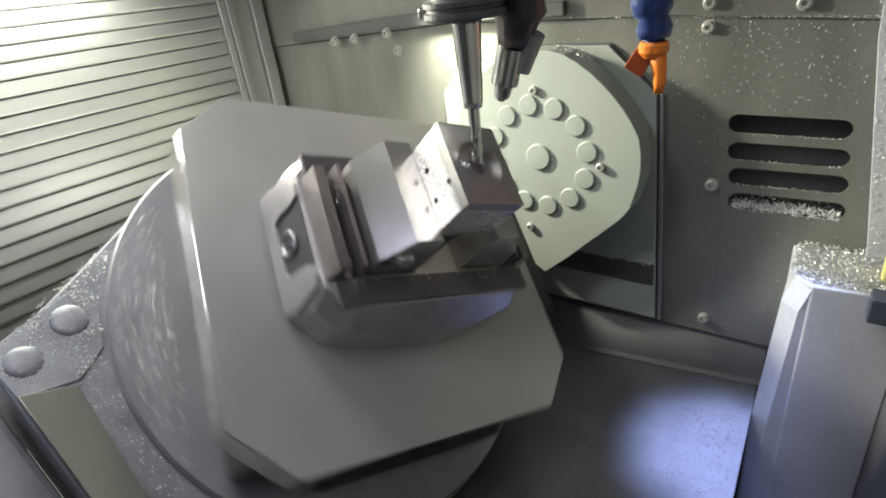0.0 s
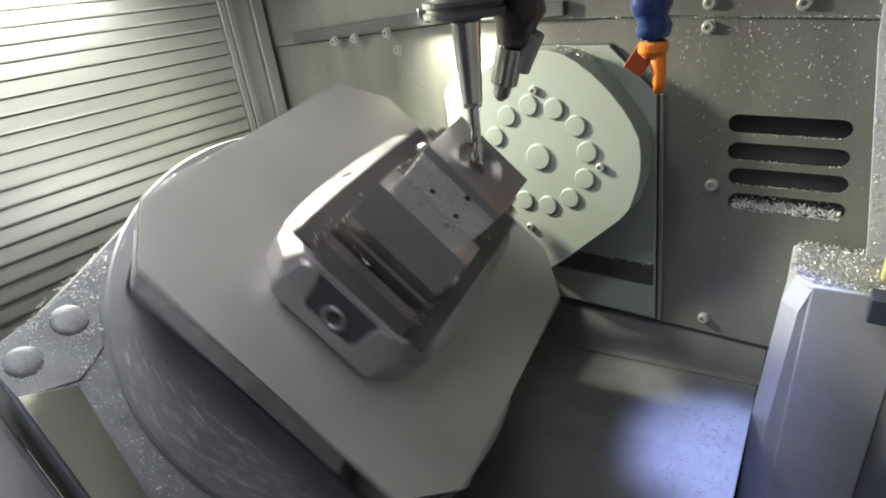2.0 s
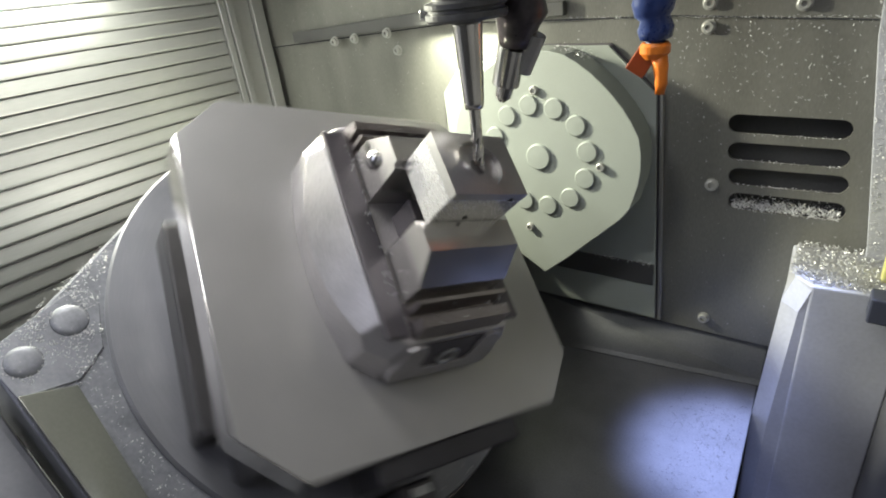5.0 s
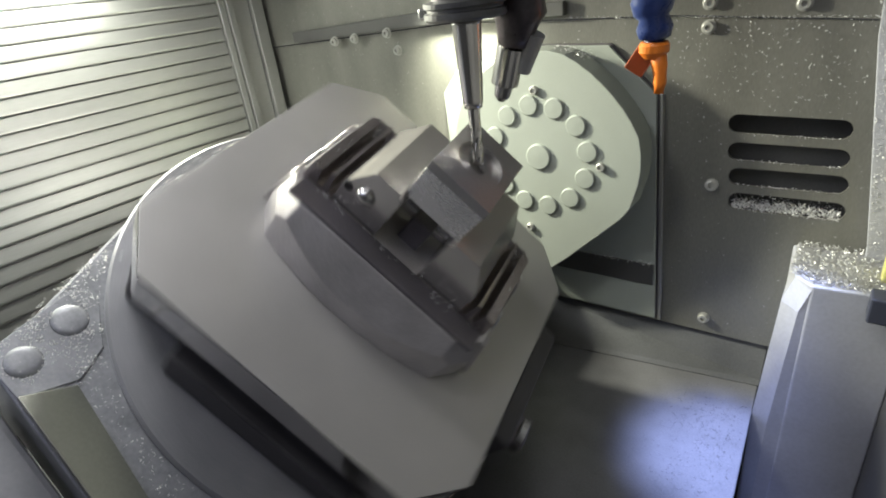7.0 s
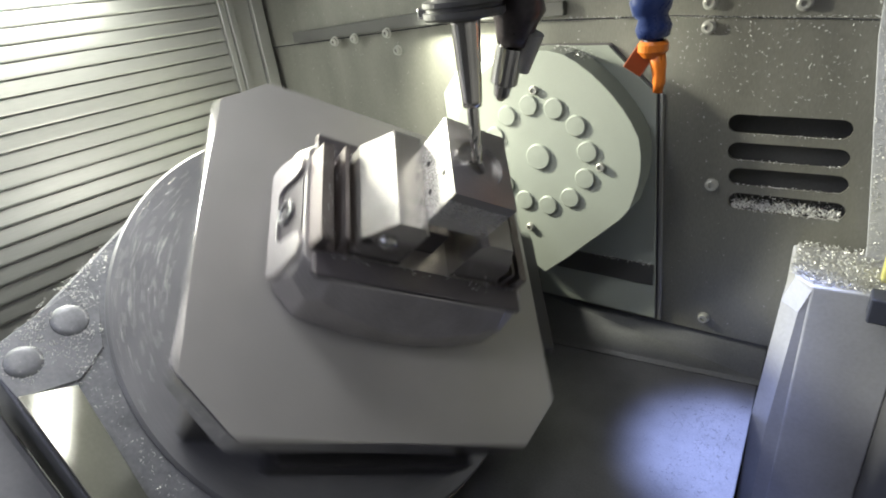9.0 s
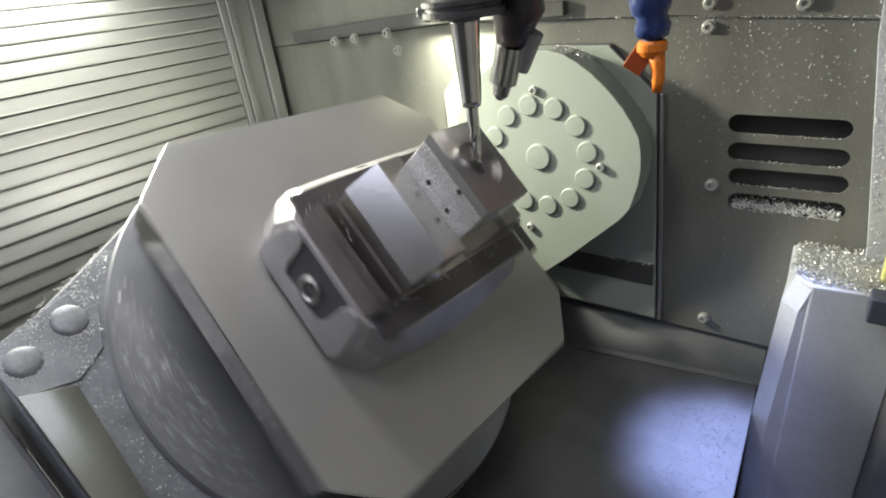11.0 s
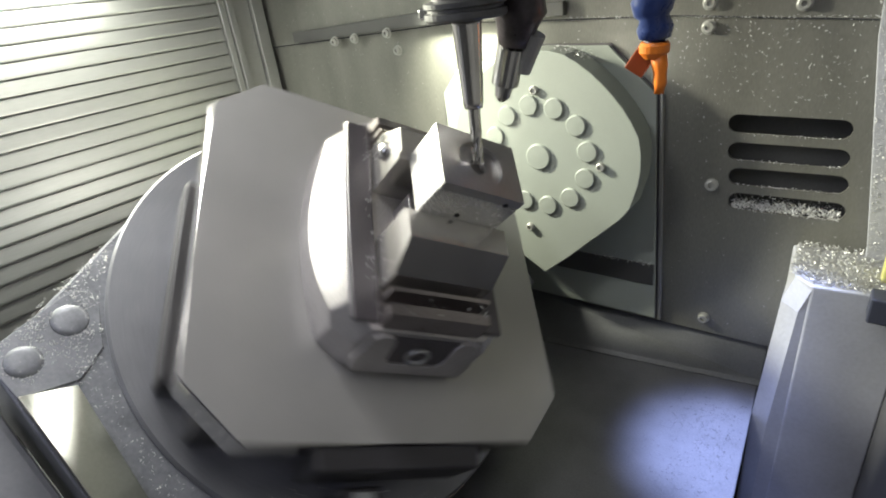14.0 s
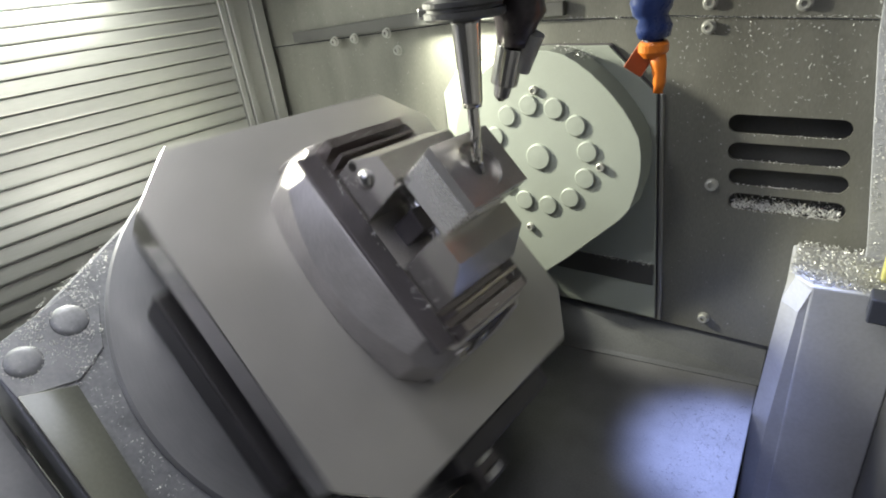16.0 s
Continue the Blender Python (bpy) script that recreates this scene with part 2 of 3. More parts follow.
floor = tagged(link("floor", box(-0.61, 0.47, -0.77, 0.372, -0.66, -0.62), M_SUMP), "black oily sump floor under the table", "floor", kind="structure")
tray = empty("chip_tray", Matrix(), "stained pale steel chip tray sheet", "tray")
mouth = [(-0.323 + 0.397 * math.cos(radians(a)), 0.270 * math.sin(radians(a))) for a in range(-84, 85, 8)]
part("sheet", prism([[(0.380, -0.74), (0.362, -0.20), (0.351, 0.134), (0.3415, 0.371), (-0.57, 0.371), (-0.57, 0.30)] + mouth[::-1] + [(-0.57, -0.30), (-0.57, -0.74)]], -0.310, -0.300, None, 0.0015), M_FLOOR, tray)
bm = loft([[(x, 0.3735, -0.243), (x, y + 0.006, -0.294), (x, y, -0.2985), (x, y, -0.3095), (x, 0.3735, -0.3095)] for x, y in ((-0.10, 0.278), (0.3445, 0.334))])
part("sill", bm, M_SILL, tray, "dull sloping steel sill along the back wall")
part("skirt", box(0.3445, 0.3515, -0.19, 0.130, -0.62, -0.3105), M_CAST, tray)
tagged(link("wall_right", box(0.47, 0.49, -0.75, 0.37, -0.66, 0.80), M_ENCL), "grey painted side wall", "wall", kind="structure")
tagged(link("wall_front", box(-0.60, 0.49, -0.77, -0.75, -0.66, 0.80), M_ENCL), "grey painted door wall", "wall", kind="structure")
tagged(link("ceiling", box(-0.61, 0.49, -0.77, 0.38, 0.80, 0.82), M_ENCL), "grey painted machine roof", "ceiling", kind="structure")

# raised octagonal bearing plate and the teardrop swivel cover
bearing = empty("bearing_plate", Matrix(), "octagonal grey steel plate bolted on the back wall", "plate")
OCT = [(-0.168, 0.0985), (-0.135, 0.138), (0.0, 0.168), (0.1108, 0.166), (0.177, 0.1018), (0.194, -0.242), (-0.16, -0.242)]
# slightly larger dark sheet: the shaded gap round the plate, drawn in colour
part("gap_sheet", prism([OCT], YW - 0.003, YW - 0.0002, WALL_M), M_DKSTEEL, bearing, "dark sheet that draws the gap line round the plate")
part("plate", prism([[(-0.166, 0.098), (-0.134, 0.136), (0.0, 0.166), (0.110, 0.164), (0.175, 0.101), (0.192, -0.240), (-0.16, -0.240)]], YW - 0.008, YW - 0.003, WALL_M, 0.0012), M_PANEL, bearing)
part("edge_strip", prism([[(0.1785, 0.1030), (0.1830, 0.1010), (0.2000, -0.2420), (0.1955, -0.2420)]], YW - 0.007, YW - 0.0002, WALL_M, 0.0008), M_SHUT, bearing, "bright folded edge strip")
part("ledge", box(0.03, 0.186, YW - 0.010, YW - 0.007, -0.182, -0.147, 0.001), M_RAIL, bearing)

TC = Vector((0.0266, 0.0203))
KS = 0.9675  # the cover stands well proud of the bearing plate
YC = 0.3067


def teardrop():
    pts = []
    r = 0.152 * KS
    for i in range(25):
        a = -20 + 205 * i / 24
        rr = r - 0.0082 * max(0.0, math.sin(radians((a - 14) * 180 / 62))) if 14 < a < 76 else r
        pts.append((TC.x + rr * math.cos(radians(a)), TC.y + rr * math.sin(radians(a))))
    pts += [(0.3834 + (x - 0.3834) * KS, 0.2673 + (z - 0.2673) * KS) for x, z in ((-0.11, -0.11), (0.019, -0.186), (0.060, -0.150), (0.140, -0.073), (0.153, -0.055))]
    return pts


swivel = empty("swivel_cover", Matrix(), "grey-green teardrop trunnion cover with a ring of bolts", "cover")
part("plate", prism([teardrop()], YC, YW - 0.008, WALL_M, 0.0012), M_PANEL, swivel)
for k in range(12):
    a = radians(130.0 - 30 * k)
    m = Matrix.Translation((TC.x + 0.075 * math.cos(a), YC, TC.y + 0.075 * math.sin(a))) @ pose(0, 0, 0, 90, 0, 0)
    part("bolt_cap", lathe([(0.0145, 0.0), (0.0145, 0.0024), (0.0131, 0.0038), (0.0, 0.0042)], 28, m), M_PANEL, swivel)
part("centre_cap", lathe([(0.0189, 0.0), (0.0189, 0.003), (0.0174, 0.0045), (0.0, 0.005)], 32, Matrix.Translation((TC.x, YC, TC.y)) @ pose(0, 0, 0, 90, 0, 0)), M_PANEL, swivel)
for x, z in ((0.0231, 0.1151), (0.1199, 0.0135), (0.0086, -0.0939)):
    part("screw", lathe([(0.0060, 0.0), (0.0060, 0.005), (0.0048, 0.006), (0.0032, 0.006), (0.0030, 0.003), (0.0, 0.003)], 20, Matrix.Translation((x, YC, z)) @ pose(0, 0, 0, 90, 0, 0)), M_SCREW, swivel)

column = empty("support_column", Matrix(), "grey painted cast column heaped with chips", "column")
part("body", prism([[(0.353, 0.357), (0.363, 0.277), (0.382, 0.257), (0.4697, 0.262), (0.4697, 0.357)]], -0.62, -0.083, None, 0.002), M_COL, column)
part("foot", loft([[(xl, 0.3555, z), (xl, 0.276, z), (xl + 0.019, 0.2574, z), (0.405, 0.2600, z), (0.405, 0.3555, z)] for xl, z in ((0.3455, -0.62), (0.3455, -0.30), (0.3545, -0.12), (0.3640, -0.085))]), M_COL, column)
part("side_box", box(0.433, 0.468, 0.235, 0.2615, -0.103, -0.074, 0.002), M_NAVY, column, "dark blue cover box")
part("side_strip", box(0.441, 0.468, 0.29, 0.31, -0.083, 0.05, 0.002), M_YELLOW, column, "pale yellow strip")

# ---- fixed cradle under the table ----
cradle = empty("table_cradle", TABLE, "oily cast table cradle flecked with chips", "machine part")
HC = -0.125
OUT = [(-0.232, -0.110), (-0.186, -0.210), (-0.157, -0.276), (-0.148, -0.309), (-0.125, -0.326), (0.125, -0.326), (0.148, -0.309), (0.160, -0.20), (0.160, 0.20), (0.15, 0.31), (-0.15, 0.31), (-0.232, 0.11)]
part("body", prism([OUT], -0.26, HC, None, 0.003), M_CAST, cradle)
# unseen drum, added so that no light passes below the platter
part("shadow_drum", lathe([(0.0, -0.30), (0.240, -0.30), (0.254, -0.286), (0.256, -0.152), (0.0, -0.152)], 72), M_SUPPORT, cradle, "unseen round grey drum that blocks light under the table")
part("cover_sheet", prism([[(-0.1475, -0.308), (-0.162, -0.250), (-0.162, -0.238), (-0.157, -0.2305), (-0.1375, -0.2275), (-0.118, -0.2380), (-0.098, -0.2470), (-0.0815, -0.2780), (-0.0935, -0.3230), (-0.123, -0.325)]], HC, HC + 0.0024, None, 0.0010), M_CAST, cradle)
wedge = [(u, v, HC + 0.001 + 0.450 * (-0.2815 - v)) for u, v in ((-0.0910, -0.3240), (-0.079, -0.2815), (0.050, -0.2915), (0.075, -0.3255))]
bm = loft([[(u, v, HC - 0.001) for u, v, h in wedge], wedge])
bmesh.ops.bevel(bm, geom=bm.edges[:], offset=0.0008, segments=2, affect="EDGES", profile=0.5)
part("pad", bm, M_PAD, cradle, "smooth bright sloping steel pad")
for u, v, r in ((-0.137, -0.256, 0.015), (-0.121, -0.304, 0.014)):
    part("bolt_cover", lathe([(r * 1.06, 0.0), (r, 0.0006), (r * 0.93, 0.0015), (r * 0.80, 0.0020), (r * 0.55, 0.0023), (r * 0.25, 0.0024), (0.0, 0.0024)], 32, Matrix.Translation((u, v, HC + 0.0024))), M_CAST, cradle, smooth=True)
support = tagged(link("bearing_support", box(-0.30, 0.10, -0.56, -0.334, -0.34, -0.165, 0.006), M_SUPPORT), "grey painted bearing support block", "machine part")
support.matrix_basis = TABLE

# ---- turning table, vise and work ----
table = empty("rotary_table", TABLE, "round rotary table carrying a square grey fixture plate", "rotary table")
part("platter", lathe([(0.0, -0.150), (0.258, -0.150), (0.262, -0.146), (0.262, -0.122), (0.259, -0.1185), (0.20, -0.1185), (0.0, -0.1185)], 96), M_PLATTER, table)
# riser coloured black for the shade below the plate overhang
part("riser", box(-0.175, 0.175, -0.175, 0.175, -0.1185, -0.042, 0.004), M_RISER, table)
H, CC = 0.200, 0.0515
plate_loop = [(H, -H + CC), (H, H - CC), (H - CC, H), (-H + CC, H), (-H, H - CC), (-H, -H + CC), (-H + CC, -H), (H - CC, -H)]
part("fixture_plate", prism([plate_loop], -0.042, -0.0015, None, 0.001), M_EDGE, table, "plate body with bright milled edges")
part("plate_face", prism([[(x * 0.996, y * 0.996) for x, y in plate_loop]], -0.0015, 0.0, None, 0.0005), M_PLATE, table, "matt grey plate face")
part("side_bar", box(0.2005, 0.222, -0.085, 0.083, -0.060, -0.003, 0.002), M_RISER, table, "black steel bar along the plate")
bracket = part("bracket", box(0.2265, 0.266, -0.040, 0.0, -0.075, -0.056, 0.003), M_DKSTEEL, table)
part("bracket_foot", box(0.229, 0.256, -0.038, -0.004, -0.1185, -0.075, 0.002), M_RISER, table)
for u in (0.2365, 0.2565):
    part("pad", box(u - 0.0045, u + 0.0045, -0.030, -0.010, -0.056, -0.052, 0.001), M_WHITE, bracket, "bright satin pad")
# black block put in for the shaded hollow at the plate's edge
part("hollow_shade_block", box(-0.094, 0.128, -0.207, -0.1755, -0.1185, -0.074, 0.003), M_RISER, table, "black block in place of the shaded hollow beside the plate")

vise = empty("vise", TABLE, "steel self-centring vise bolted on the fixture plate", "vise")


def base_ring(h, half, side, arc, end):
    pts = []
    for s in (1, -1):
        us = [half - 2 * half * i / 12 for i in range(13)]
        for u in us:
            uu = u * s
            pts.append((uu, s * (side - arc * (u / half) ** 2), h))
        pts.append((-s * end, s * side * 0.62, h))
        pts.append((-s * end, -s * side * 0.62, h))
    return pts




def vise_base():
    loop = [(u, v) for u, v, h in base_ring(0, 0.108, 0.104, 0.016, 0.128)]
    bm = prism([loop], 0.0, 0.064)
    for s in (1, -1):
        for co, no in (((0, s * 0.0805, 0.064), (0, s * 0.86, 0.51)), ((s * 0.119, 0, 0.064), (s * 0.97, 0, 0.24)), ((s * 0.118, s * 0.066, 0.055), (s * 0.55, s * 0.62, 0.45)), ((s * 0.118, -s * 0.066, 0.055), (s * 0.55, -s * 0.62, 0.45))):
            bmesh.ops.bisect_plane(bm, geom=bm.verts[:] + bm.edges[:] + bm.faces[:], plane_co=co, plane_no=no, clear_outer=True)
            edges = [e for e in bm.edges if len(e.link_faces) == 1]
            bmesh.ops.holes_fill(bm, edges=edges, sides=0)
    bmesh.ops.dissolve_limit(bm, angle_limit=0.02, verts=bm.verts[:], edges=bm.edges[:])
    sharp = [e for e in bm.edges if len(e.link_faces) == 2 and e.calc_face_angle(0) > 0.3]
    bmesh.ops.bevel(bm, geom=sharp, offset=0.0012, segments=2, affect="EDGES", profile=0.5)
    return bm


part("base", vise_base(), M_VISE, vise)
for s in (1, -1):
    part("rail", box(-0.112, 0.112, s * 0.0665 - 0.0125, s * 0.0665 + 0.0125, 0.062, 0.068, 0.0015), M_DKSTEEL, vise, "dark oily slide rail")
    # stepped carrier at the end, then the sloping jaw
    steps = [(0.116, 0.0625), (0.112, 0.086), (0.102, 0.087), (0.100, 0.068), (0.0935, 0.068), (0.092, 0.091), (0.0885, 0.092), (0.087, 0.069), (0.0815, 0.069), (0.0813, 0.0625)]
    slope = [(0.0811, 0.0625), (0.080, 0.097), (0.060, 0.130), (0.0325, 0.130), (0.0325, 0.124), (0.028, 0.124), (0.028, 0.0625)]
    made = []
    for name, prof, material in (("jaw_carrier", steps, M_CARRIER), ("jaw", slope, M_JAW)):
        bm = loft([[(s * u, v, h) for u, h in prof] for v in (-0.052, 0.052)])
        bmesh.ops.bevel(bm, geom=[e for e in bm.edges if e.calc_face_angle(0) > 0.4], offset=0.0008, segments=2, affect="EDGES", profile=0.5)
        made.append(part(name, bm, material, vise))
    jaw = made[1]
    part("side_pin", lathe([(0.0095, 0.0), (0.0095, 0.003), (0.007, 0.006), (0.0, 0.0075)], 24, Matrix.Translation((s * 0.056, s * 0.0515, 0.098)) @ pose(0, 0, 0, -90 * s, 0, 0)), M_CHROME, jaw, smooth=True)
    part("side_hole_disc", lathe([(0.0048, -0.002), (0.0046, 0.0005), (0.0, 0.0005)], 20, Matrix.Translation((s * 0.074, s * 0.0522, 0.0945)) @ pose(0, 0, 0, -90 * s, 0, 0)), M_HOLE_SHADE, jaw)
    # end of the base: a U-shaped frame with the drive socket in it, on a dark panel whose colour gives the recess its
    # shade
    nz, nx = Vector((s * 0.97, 0, 0.24)).normalized(), Vector((0, s, 0))
    m = Matrix.Translation((s * 0.1262, 0.0, 0.034)) @ Matrix((nx, nz.cross(nx), nz)).transposed().to_4x4()
    U = [(-0.060, -0.027), (0.060, -0.027), (0.0635, -0.010), (0.056, 0.024), (0.047, 0.029), (0.036, 0.027), (0.032, 0.018), (0.031, -0.004), (0.026, -0.012), (-0.026, -0.012), (-0.031, -0.004), (-0.032, 0.018), (-0.036, 0.027), (-0.047, 0.029), (-0.056, 0.024), (-0.0635, -0.010)]
    part("end_frame", prism([U], -0.004, 0.0045, m, 0.0008), M_VISE, vise)
    part("end_shade_panel", prism([[(-0.034, -0.013), (0.034, -0.013), (0.034, 0.026), (-0.034, 0.026)]], -0.004, 0.0012, m), M_DKSTEEL, vise, "dark panel in the end frame, recess shade in its colour")
    ring = part("drive_socket", lathe([(0.0085, 0.0), (0.0085, 0.004), (0.0105, 0.0055), (0.0125, 0.004), (0.0125, 0.0), (0.0085, 0.0)], 32, m), M_STEEL, vise, smooth=True)
    part("drive_hex", lathe([(0.0055, -0.001), (0.0055, 0.003), (0.0045, 0.004), (0.0, 0.004)], 6, m), M_DKSTEEL, ring)
# bolt holes as black discs just proud of the steel
for u, v, h in ((0.0, 0.0915, 0.0455), (0.008, 0.064, 0.0675)):
    m = along((u, v, h), (u, v + 0.86, h + 0.51) if h < 0.06 else (u, v, h + 1))
    part("bolt_hole_disc", lathe([(0.0066 if h < 0.06 else 0.0070, -0.002), (0.0064 if h < 0.06 else 0.0068, 0.0004), (0.0, 0.0004)], 20, m), M_HOLE_SHADE, vise)
part("lead_screw", lathe([(0.011, -0.027), (0.011, 0.027)], 24, pose(0, 0, 0.082, 0, 90, 0)), M_CHROME, vise)
part("centre_block", box(-0.012, 0.012, -0.030, 0.030, 0.0625, 0.098, 0.002), M_DKSTEEL, vise)

work = empty("workpiece", TABLE, "bright aluminium block with a round pocket being milled", "workpiece")
RING = [(0.024 * math.cos(2 * math.pi * i / 40), 0.024 * math.sin(2 * math.pi * i / 40)) for i in range(40)]
part("body", box(-0.032, 0.032, -0.042, 0.042, 0.1245, 0.164, 0.0008), M_ALU, work)
part("rim", prism([[(-0.032, -0.042), (0.032, -0.042), (0.032, 0.042), (-0.032, 0.042)], RING], 0.1642, 0.174), M_CUT, work)
part("pocket_wall", lathe([(0.0240, 0.1645), (0.0240, 0.1738), (0.0232, 0.1738), (0.0230, 0.1690), (0.0080, 0.1690), (0.0078, 0.1645)], 48), M_CUT, work)
# drilled holes as black discs laid on the block's sides
for u, h in ((-0.012, 0.162), (0.014, 0.140), (-0.016, 0.138)):
    part("drilled_hole_disc", lathe([(0.0026, -0.001), (0.0026, 0.0003), (0.0, 0.0003)], 14, Matrix.Translation((-0.0321, u, h)) @ pose(0, 0, 0, 0, -90, 0)), M_HOLE_SHADE, work)
for v, h in ((-0.0055, 0.1357), (0.0273, 0.165)):
    part("drilled_hole_disc", lathe([(0.0026, -0.001), (0.0026, 0.0003), (0.0, 0.0003)], 14, Matrix.Translation((0.0321, v, h)) @ pose(0, 0, 0, 0, 90, 0)), M_HOLE_SHADE, work)

# ---- spindle ----
spindle = empty("spindle_head", Matrix(), "milling spindle with cutter, coolant nozzles and hoses", "spindle")
AX = Matrix.Translation((0.1255, 0.0, 0.0))
part("housing", lathe([(0.04, 0.285), (0.055, 0.30), (0.065, 0.32), (0.065, 0.80)], 48, AX), M_DKSTEEL, spindle)
part("hose_bracket", box(0.12, 0.255, 0.035, 0.115, 0.304, 0.318, 0.003), M_DKSTEEL, spindle)
part("holder", lathe([(0.0078, 0.167), (0.0085, 0.172), (0.0118, 0.232), (0.013, 0.236)], 40, AX), M_TOOL, spindle, "tapered steel shrink-fit tool holder", smooth=True)
part("collar", lathe([(0.012, 0.2362), (0.031, 0.2365), (0.0325, 0.2385), (0.0325, 0.2425), (0.030, 0.2435), (0.030, 0.2455), (0.0325, 0.2465), (0.0325, 0.250), (0.026, 0.252), (0.026, 0.286)], 40, AX), M_RAIL, spindle, "dark gripper collar")
part("clamp_nut", box(0.084, 0.097, -0.008, 0.008, 0.238, 0.247, 0.002), M_CHROME, spindle)


def cutter():
    """An end mill with four twisted flutes."""
    rings = []
    for k in range(21):
        z = 0.1175 + 0.0505 * k / 20
        tw = 1.9 * k
        ring = []
        for i in range(24):
            a = 2 * math.pi * i / 24
            r = 0.0050 - (0.0016 * max(0.0, math.cos(4 * (a - tw * 0.12))) if k < 13 else 0)
            ring.append((0.1255 + r * math.cos(a), r * math.sin(a), z))
        rings.append(ring)
    return loft(rings)


part("end_mill", cutter(), M_TOOL, spindle, "fluted carbide end mill", smooth=True)


def tube(pts, radii, segs=20):
    """A hose through pts with the given radii."""
    rings = []
    for k, p in enumerate(pts):
        d = Vector(pts[min(k + 1, len(pts) - 1)]) - Vector(pts[max(k - 1, 0)])
        q = d.to_track_quat("Z", "Y")
        rings.append([Vector(p) + q @ Vector((radii[k] * math.cos(2 * math.pi * i / segs), radii[k] * math.sin(2 * math.pi * i / segs), 0)) for i in range(segs)])
    return loft(rings)


def line(p, q, n):
    return [Vector(p).lerp(Vector(q), i / (n - 1)) for i in range(n)]


coolant = part("coolant_hose", tube(line((0.162, 0.05, 0.305), (0.1385, 0.05, 0.209), 11), [0.020, 0.024, 0.019, 0.024, 0.019, 0.0245, 0.0195, 0.0235, 0.019, 0.016, 0.0135]), M_HOSE, spindle, "black knuckled coolant hose", smooth=True)
part("nozzle", tube([(0.1385, 0.05, 0.209), (0.1365, 0.05, 0.2075), (0.1275, 0.05, 0.1765), (0.1272, 0.05, 0.1758), (0.1240, 0.05, 0.1655), (0.1225, 0.05, 0.1615)], [0.0115, 0.0125, 0.0122, 0.0085, 0.0072, 0.0036], 24), M_CHROME, coolant, "stepped bright steel nozzle")
part("side_tube", tube([(0.1565, 0.056, 0.217), (0.1410, 0.056, 0.187), (0.1405, 0.056, 0.186)], [0.0090, 0.0088, 0.0060]), M_STEEL, coolant)
hose = part("blue_hose", tube([(0.236, 0.1, 0.305), (0.2365, 0.1, 0.27), (0.2375, 0.1, 0.252), (0.238, 0.1, 0.245), (0.2385, 0.1, 0.232), (0.2395, 0.1, 0.223), (0.2405, 0.1, 0.2195), (0.2415, 0.1, 0.2115), (0.2418, 0.1, 0.204), (0.2418, 0.1, 0.200)], [0.015, 0.0165, 0.016, 0.0125, 0.0170, 0.0150, 0.0115, 0.0145, 0.0125, 0.0105], 24), M_BLUE, spindle, "blue segmented plastic hose", smooth=True)
part("nozzle_collar", tube([(0.2418, 0.1, 0.201), (0.2418, 0.1, 0.1985), (0.2418, 0.1, 0.193), (0.2418, 0.1, 0.188)], [0.0105, 0.0122, 0.0122, 0.008], 24), M_ORANGE, hose, "orange plastic twin nozzle")
left_jet = box(-0.004, 0.004, -0.0085, 0.0085, 0.0, 0.0225, 0.001)
left_jet.transform(along((0.238, 0.1, 0.196), (0.2265, 0.098, 0.178)))
part("flat_jet", left_jet, M_BURNT, hose, "darker flat orange jet")
part("round_jet", tube([(0.2440, 0.1, 0.196), (0.2475, 0.099, 0.181), (0.2490, 0.098, 0.168), (0.2485, 0.097, 0.1595)], [0.0075, 0.0062, 0.0052, 0.0040]), M_ORANGE, hose, smooth=True)


# ---- chips ----
def chips(name, places, size, label, parent=None, seed=1, material=None):
    """Many small bent metal shavings at the given (place, normal) rows, as one mesh."""
    rng = random.Random(seed)
    vs, fs = [], []
    for p, nrm in places:
        q = Vector(nrm).to_track_quat("Z", "Y") @ Euler((rng.uniform(-0.5, 0.5), rng.uniform(-0.5, 0.5), rng.uniform(0, 6.28))).to_quaternion()
        a = size * rng.uniform(0.4, 1.5)
        w, t = a * rng.uniform(0.18, 0.40), a * 0.12
        base = len(vs)
        for x, z in ((-a / 2, 0.0), (0.0, a * rng.uniform(0.1, 0.3)), (a / 2, 0.0)):
            for y, zz in ((-w / 2, 0), (w / 2, 0), (0, t)):
                vs.append(Vector(p) + q @ Vector((x, y, z + zz)))
        for k in (0, 3):
            b = base + k
            fs += [(b, b + 1, b + 4, b + 3), (b + 1, b + 2, b + 5, b + 4), (b + 2, b, b + 3, b + 5)]
        fs += [(base, base + 2, base + 1), (base + 6, base + 7, base + 8)]
    me = bpy.data.meshes.new(name)
    me.from_pydata([tuple(v) for v in vs], [], fs)
    me.materials.append(material or M_CHIP)
    ob = new(name, me)
    if parent:
        ob.parent = parent
        ob["kind"] = "stuff"
        return ob
    return tagged(ob, label, "chips", kind="stuff")


R = random.Random(7)
UP, OUTW = (0, 0, 1), (0, -1, 0)
heap = []
for i in range(3000):
    x, y = R.uniform(0.358, 0.464), R.uniform(0.262, 0.354)
    if (x - 0.353) * 0.78 + (y - 0.262) * 1.0 > 0.022:
        heap.append(((x, y, -0.083 + R.uniform(0, 0.010) * (0.4 + 0.6 * (y - 0.26) / 0.1)), (R.uniform(-0.6, 0.6), R.uniform(-0.8, 0.3), 1)))
chips("chip_heap", heap, 0.0031, "bright shavings heaped on the column top", seed=2, material=M_HEAP)
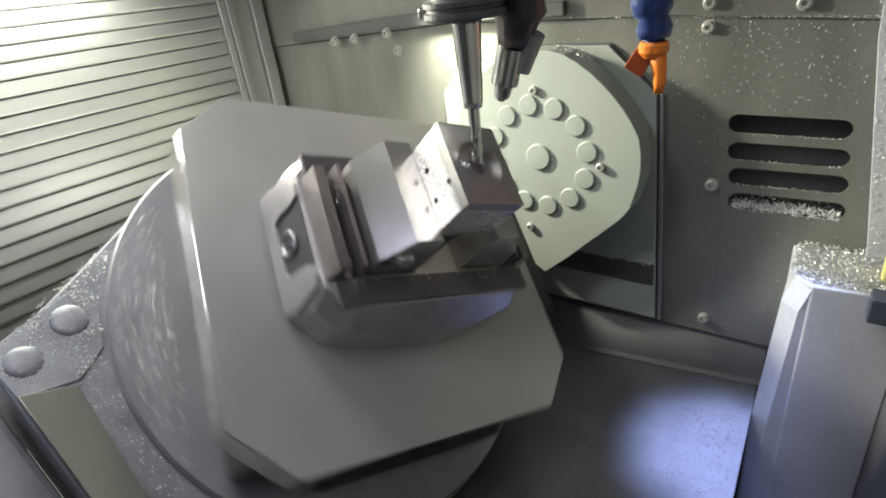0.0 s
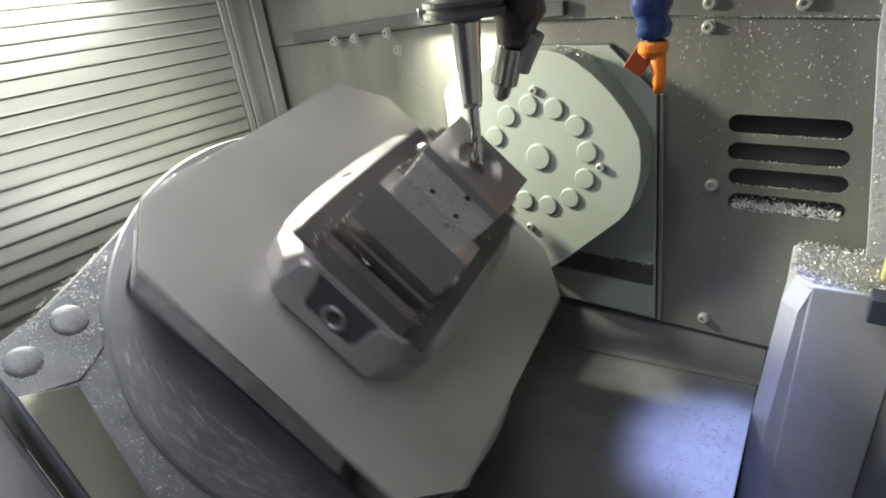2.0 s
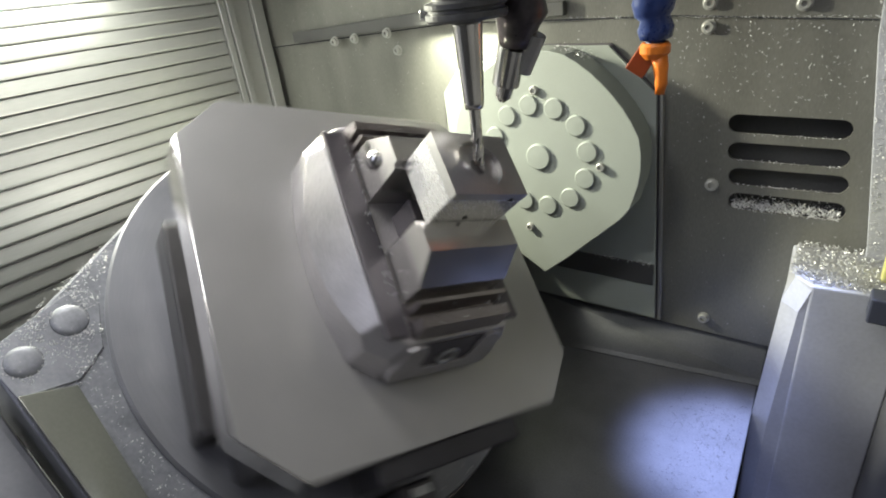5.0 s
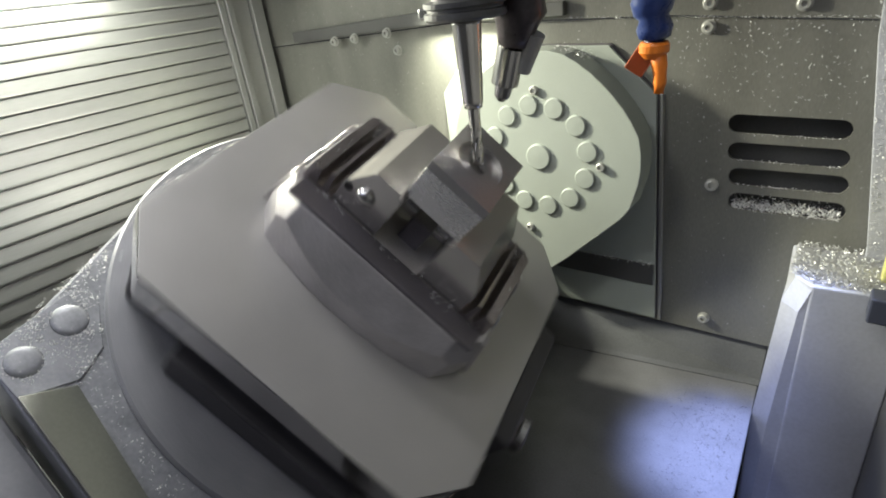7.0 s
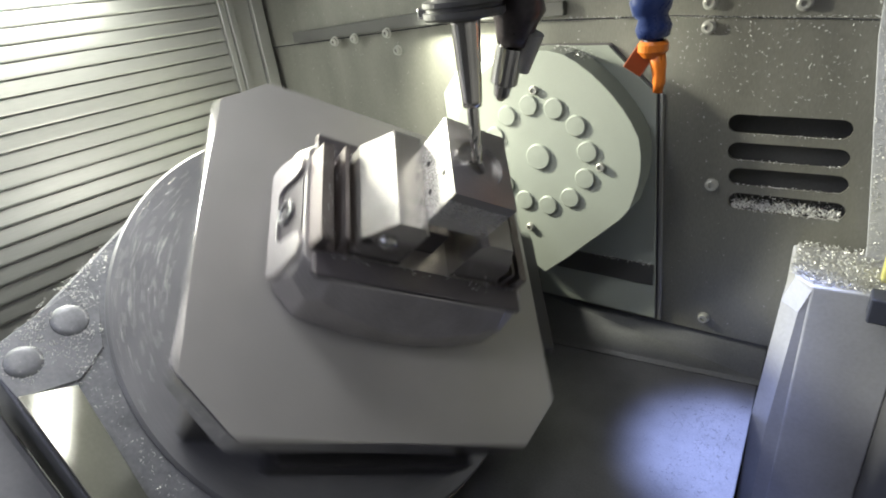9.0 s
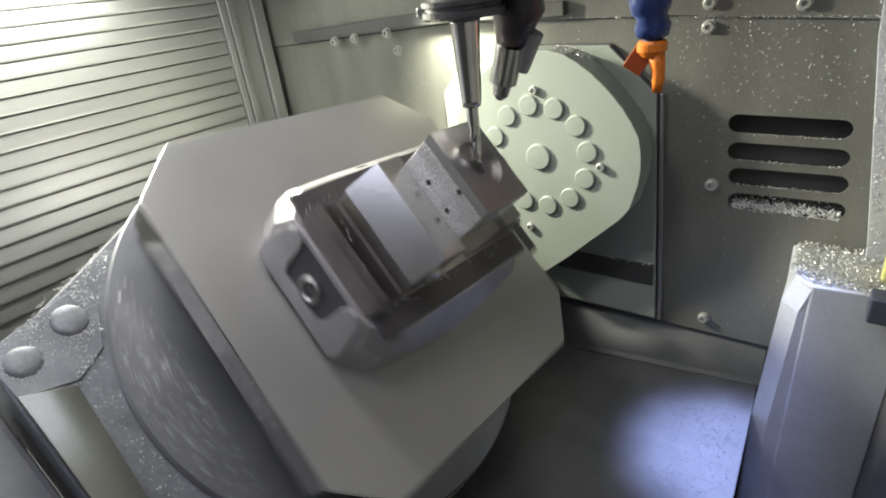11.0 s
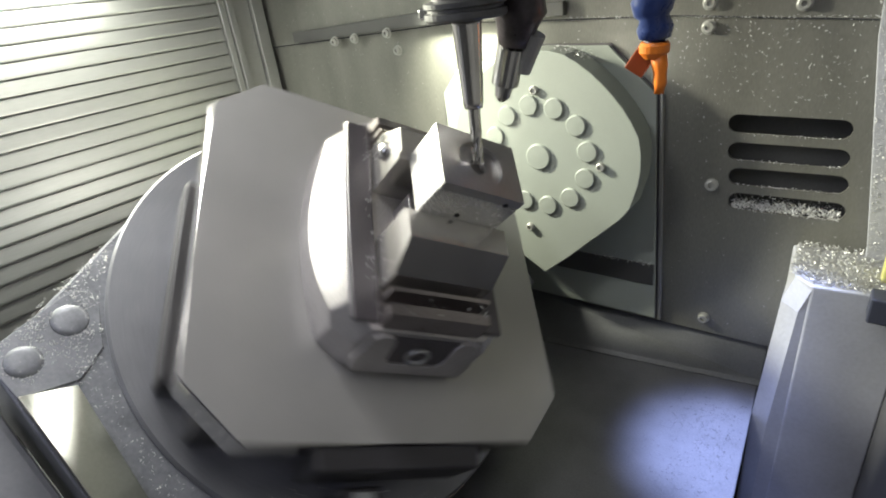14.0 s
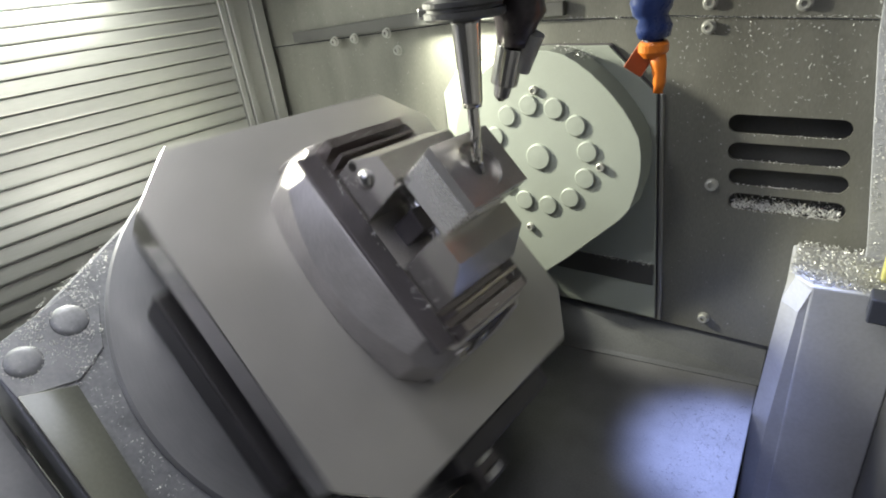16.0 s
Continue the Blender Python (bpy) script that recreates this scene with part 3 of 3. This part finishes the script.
slotfill = [((R.uniform(0.276, 0.394), R.uniform(YW - 0.002, YW + 0.02), -0.0462 + abs(R.gauss(0, 0.0062))), (R.uniform(-0.5, 0.5), -1, 0.6)) for i in range(1300)]
for a, b, c, d in SLOTS[:3]:
    slotfill += [((R.uniform(a + 0.008, b - 0.006), R.uniform(YW - 0.001, YW + 0.003), d - 0.0112 + abs(R.gauss(0, 0.0008))), (0, -0.3, 1)) for i in range(45)]
chips("chip_drift", slotfill, 0.0024, "shavings caught in the vent slots", seed=3)
specks = []
while len(specks) < 260:
    x, z = R.uniform(0.19, 0.39), 0.19 - abs(R.gauss(0, 0.075))
    if z > -0.24 and x < 0.39 - 0.0 and not any(a - 0.004 < x < b + 0.004 and c - 0.016 < z < c + 0.016 for a, b, c, d in SLOTS):
        specks.append(((x, YW - 0.0005, z), OUTW))
specks += [((R.uniform(-0.55, 0.19), YW - 0.0005, R.uniform(0.02, 0.18)), OUTW) for i in range(30)]
for i in range(260):
    x = R.uniform(0.05, 0.39)
    z = 0.1985 - (x - 0.05) * 0.053
    specks.append(((x, YW - 0.0045, z + 0.0015 + abs(R.gauss(0, 0.0012))), (0, -0.5, 1)))
for i in range(420):
    z = R.uniform(-0.08, 0.22)
    specks.append(((0.4155 - 0.145 * z + abs(R.gauss(0, 0.010)), YW - 0.0225, z), OUTW))
chips("wall_specks", specks, 0.0018, "fine metal specks stuck on the wall", seed=4)
lid = []
for i in range(110):
    a = radians(R.uniform(62, 84))
    r = R.uniform(0.1465, 0.152)
    lid.append(((TC.x + r * math.cos(a), 0.330 + R.uniform(-0.018, 0.018), TC.y + r * math.sin(a)), (math.cos(a), -0.4, math.sin(a))))
lid += [((R.uniform(0.09, 0.184), YW - 0.0125, -0.148 + abs(R.gauss(0, 0.004))), OUTW) for i in range(60)]
chips("cover_chips", lid, 0.0021, "shavings lying on the swivel cover edge", seed=5)
bed = []
while len(bed) < 330:
    u, v = R.uniform(-0.235, 0.06), R.uniform(-0.324, -0.10)
    if u * u + v * v > 0.2645 ** 2 and u > -0.148 - 0.42 * max(0, v + 0.309) and not (u > -0.095 and v < -0.283 and R.random() < 0.93):
        bed.append((TABLE @ Vector((u, v, HC + 0.0003)), TABLE.to_3x3() @ Vector(UP)))
fine = []
while len(fine) < 800:
    u, v = R.uniform(-0.20, -0.085), R.uniform(-0.322, -0.19)
    clump = math.sin(u * 210 + 1.0) + math.sin(v * 170 + u * 90)
    if u * u + v * v > 0.266 ** 2 and u > -0.146 - 0.42 * max(0, v + 0.309) and clump > R.uniform(-1.6, 1.6) and not (u > -0.099 and v < -0.279):
        fine.append((TABLE @ Vector((u, v, HC + 0.0026)), TABLE.to_3x3() @ Vector(UP)))
chips("fine_chips", fine, 0.0018, "fine bright specks clinging to the oily cradle cover", seed=12)
chips("cradle_chips", bed, 0.0021, "small shavings scattered on the oily cradle", seed=6)
grit = []
while len(grit) < 650:
    x, y = 0.30 + R.gauss(0, 0.030), 0.20 + R.gauss(0, 0.065)
    if 0.22 < x < 0.342 and 0.0 < y < 0.33 and x > 0.128 + (0.336 - y) * 0.55:
        grit.append(((x, y, -0.2999), UP))
chips("tray_grit", grit, 0.0017, "dark grit and chips on the wet tray", seed=11, material=M_DKSTEEL)
crumbs = []
for s in (1, -1):
    for i in range(45):
        crumbs.append(((R.uniform(-0.108, 0.108), s * (0.054 + abs(R.gauss(0, 0.004))), 0.068 + abs(R.gauss(0, 0.002))), UP))
    for i in range(14):
        crumbs.append(((s * R.uniform(0.084, 0.112), R.uniform(-0.05, 0.05), 0.0875), UP))
turnings = [((-R.uniform(0.203, 0.258), R.gauss(0, 0.085), -0.118), UP) for i in range(340)]
turnings += [((R.gauss(0, 0.08), R.uniform(0.205, 0.252), -0.118), UP) for i in range(160)]
turnings += [((R.uniform(0.217, 0.255), R.gauss(-0.02, 0.07), -0.118), UP) for i in range(90)]
chips("swarf", [(p, nn) for p, nn in turnings if p[0] ** 2 + p[1] ** 2 < 0.257 ** 2], 0.0030, "", table, seed=9)
chips("chip_layer", crumbs, 0.0024, "", vise, seed=8)

# ---- movement ----
SPEED, PHASE = 198.32, 63.728


def motions():
    rows = [(i / 10, TABLE @ pose(0, 0, 0, 0, 0, PHASE + SPEED * i / 10)) for i in range(161)]
    for thing in (table, vise, work):
        walk(thing, rows)
    # the head follows the turning work by a millimetre or so
    sway = []
    for i in range(0, 161, 2):
        t = i / 10
        k = 0.6 - 0.14 * t + 1.7 * math.cos(math.radians(SPEED) * (t - 1.1))
        sway.append((t, pose(0.0007 * k, 0, -0.0005 * k)))
    walk(spindle, sway)


motions()
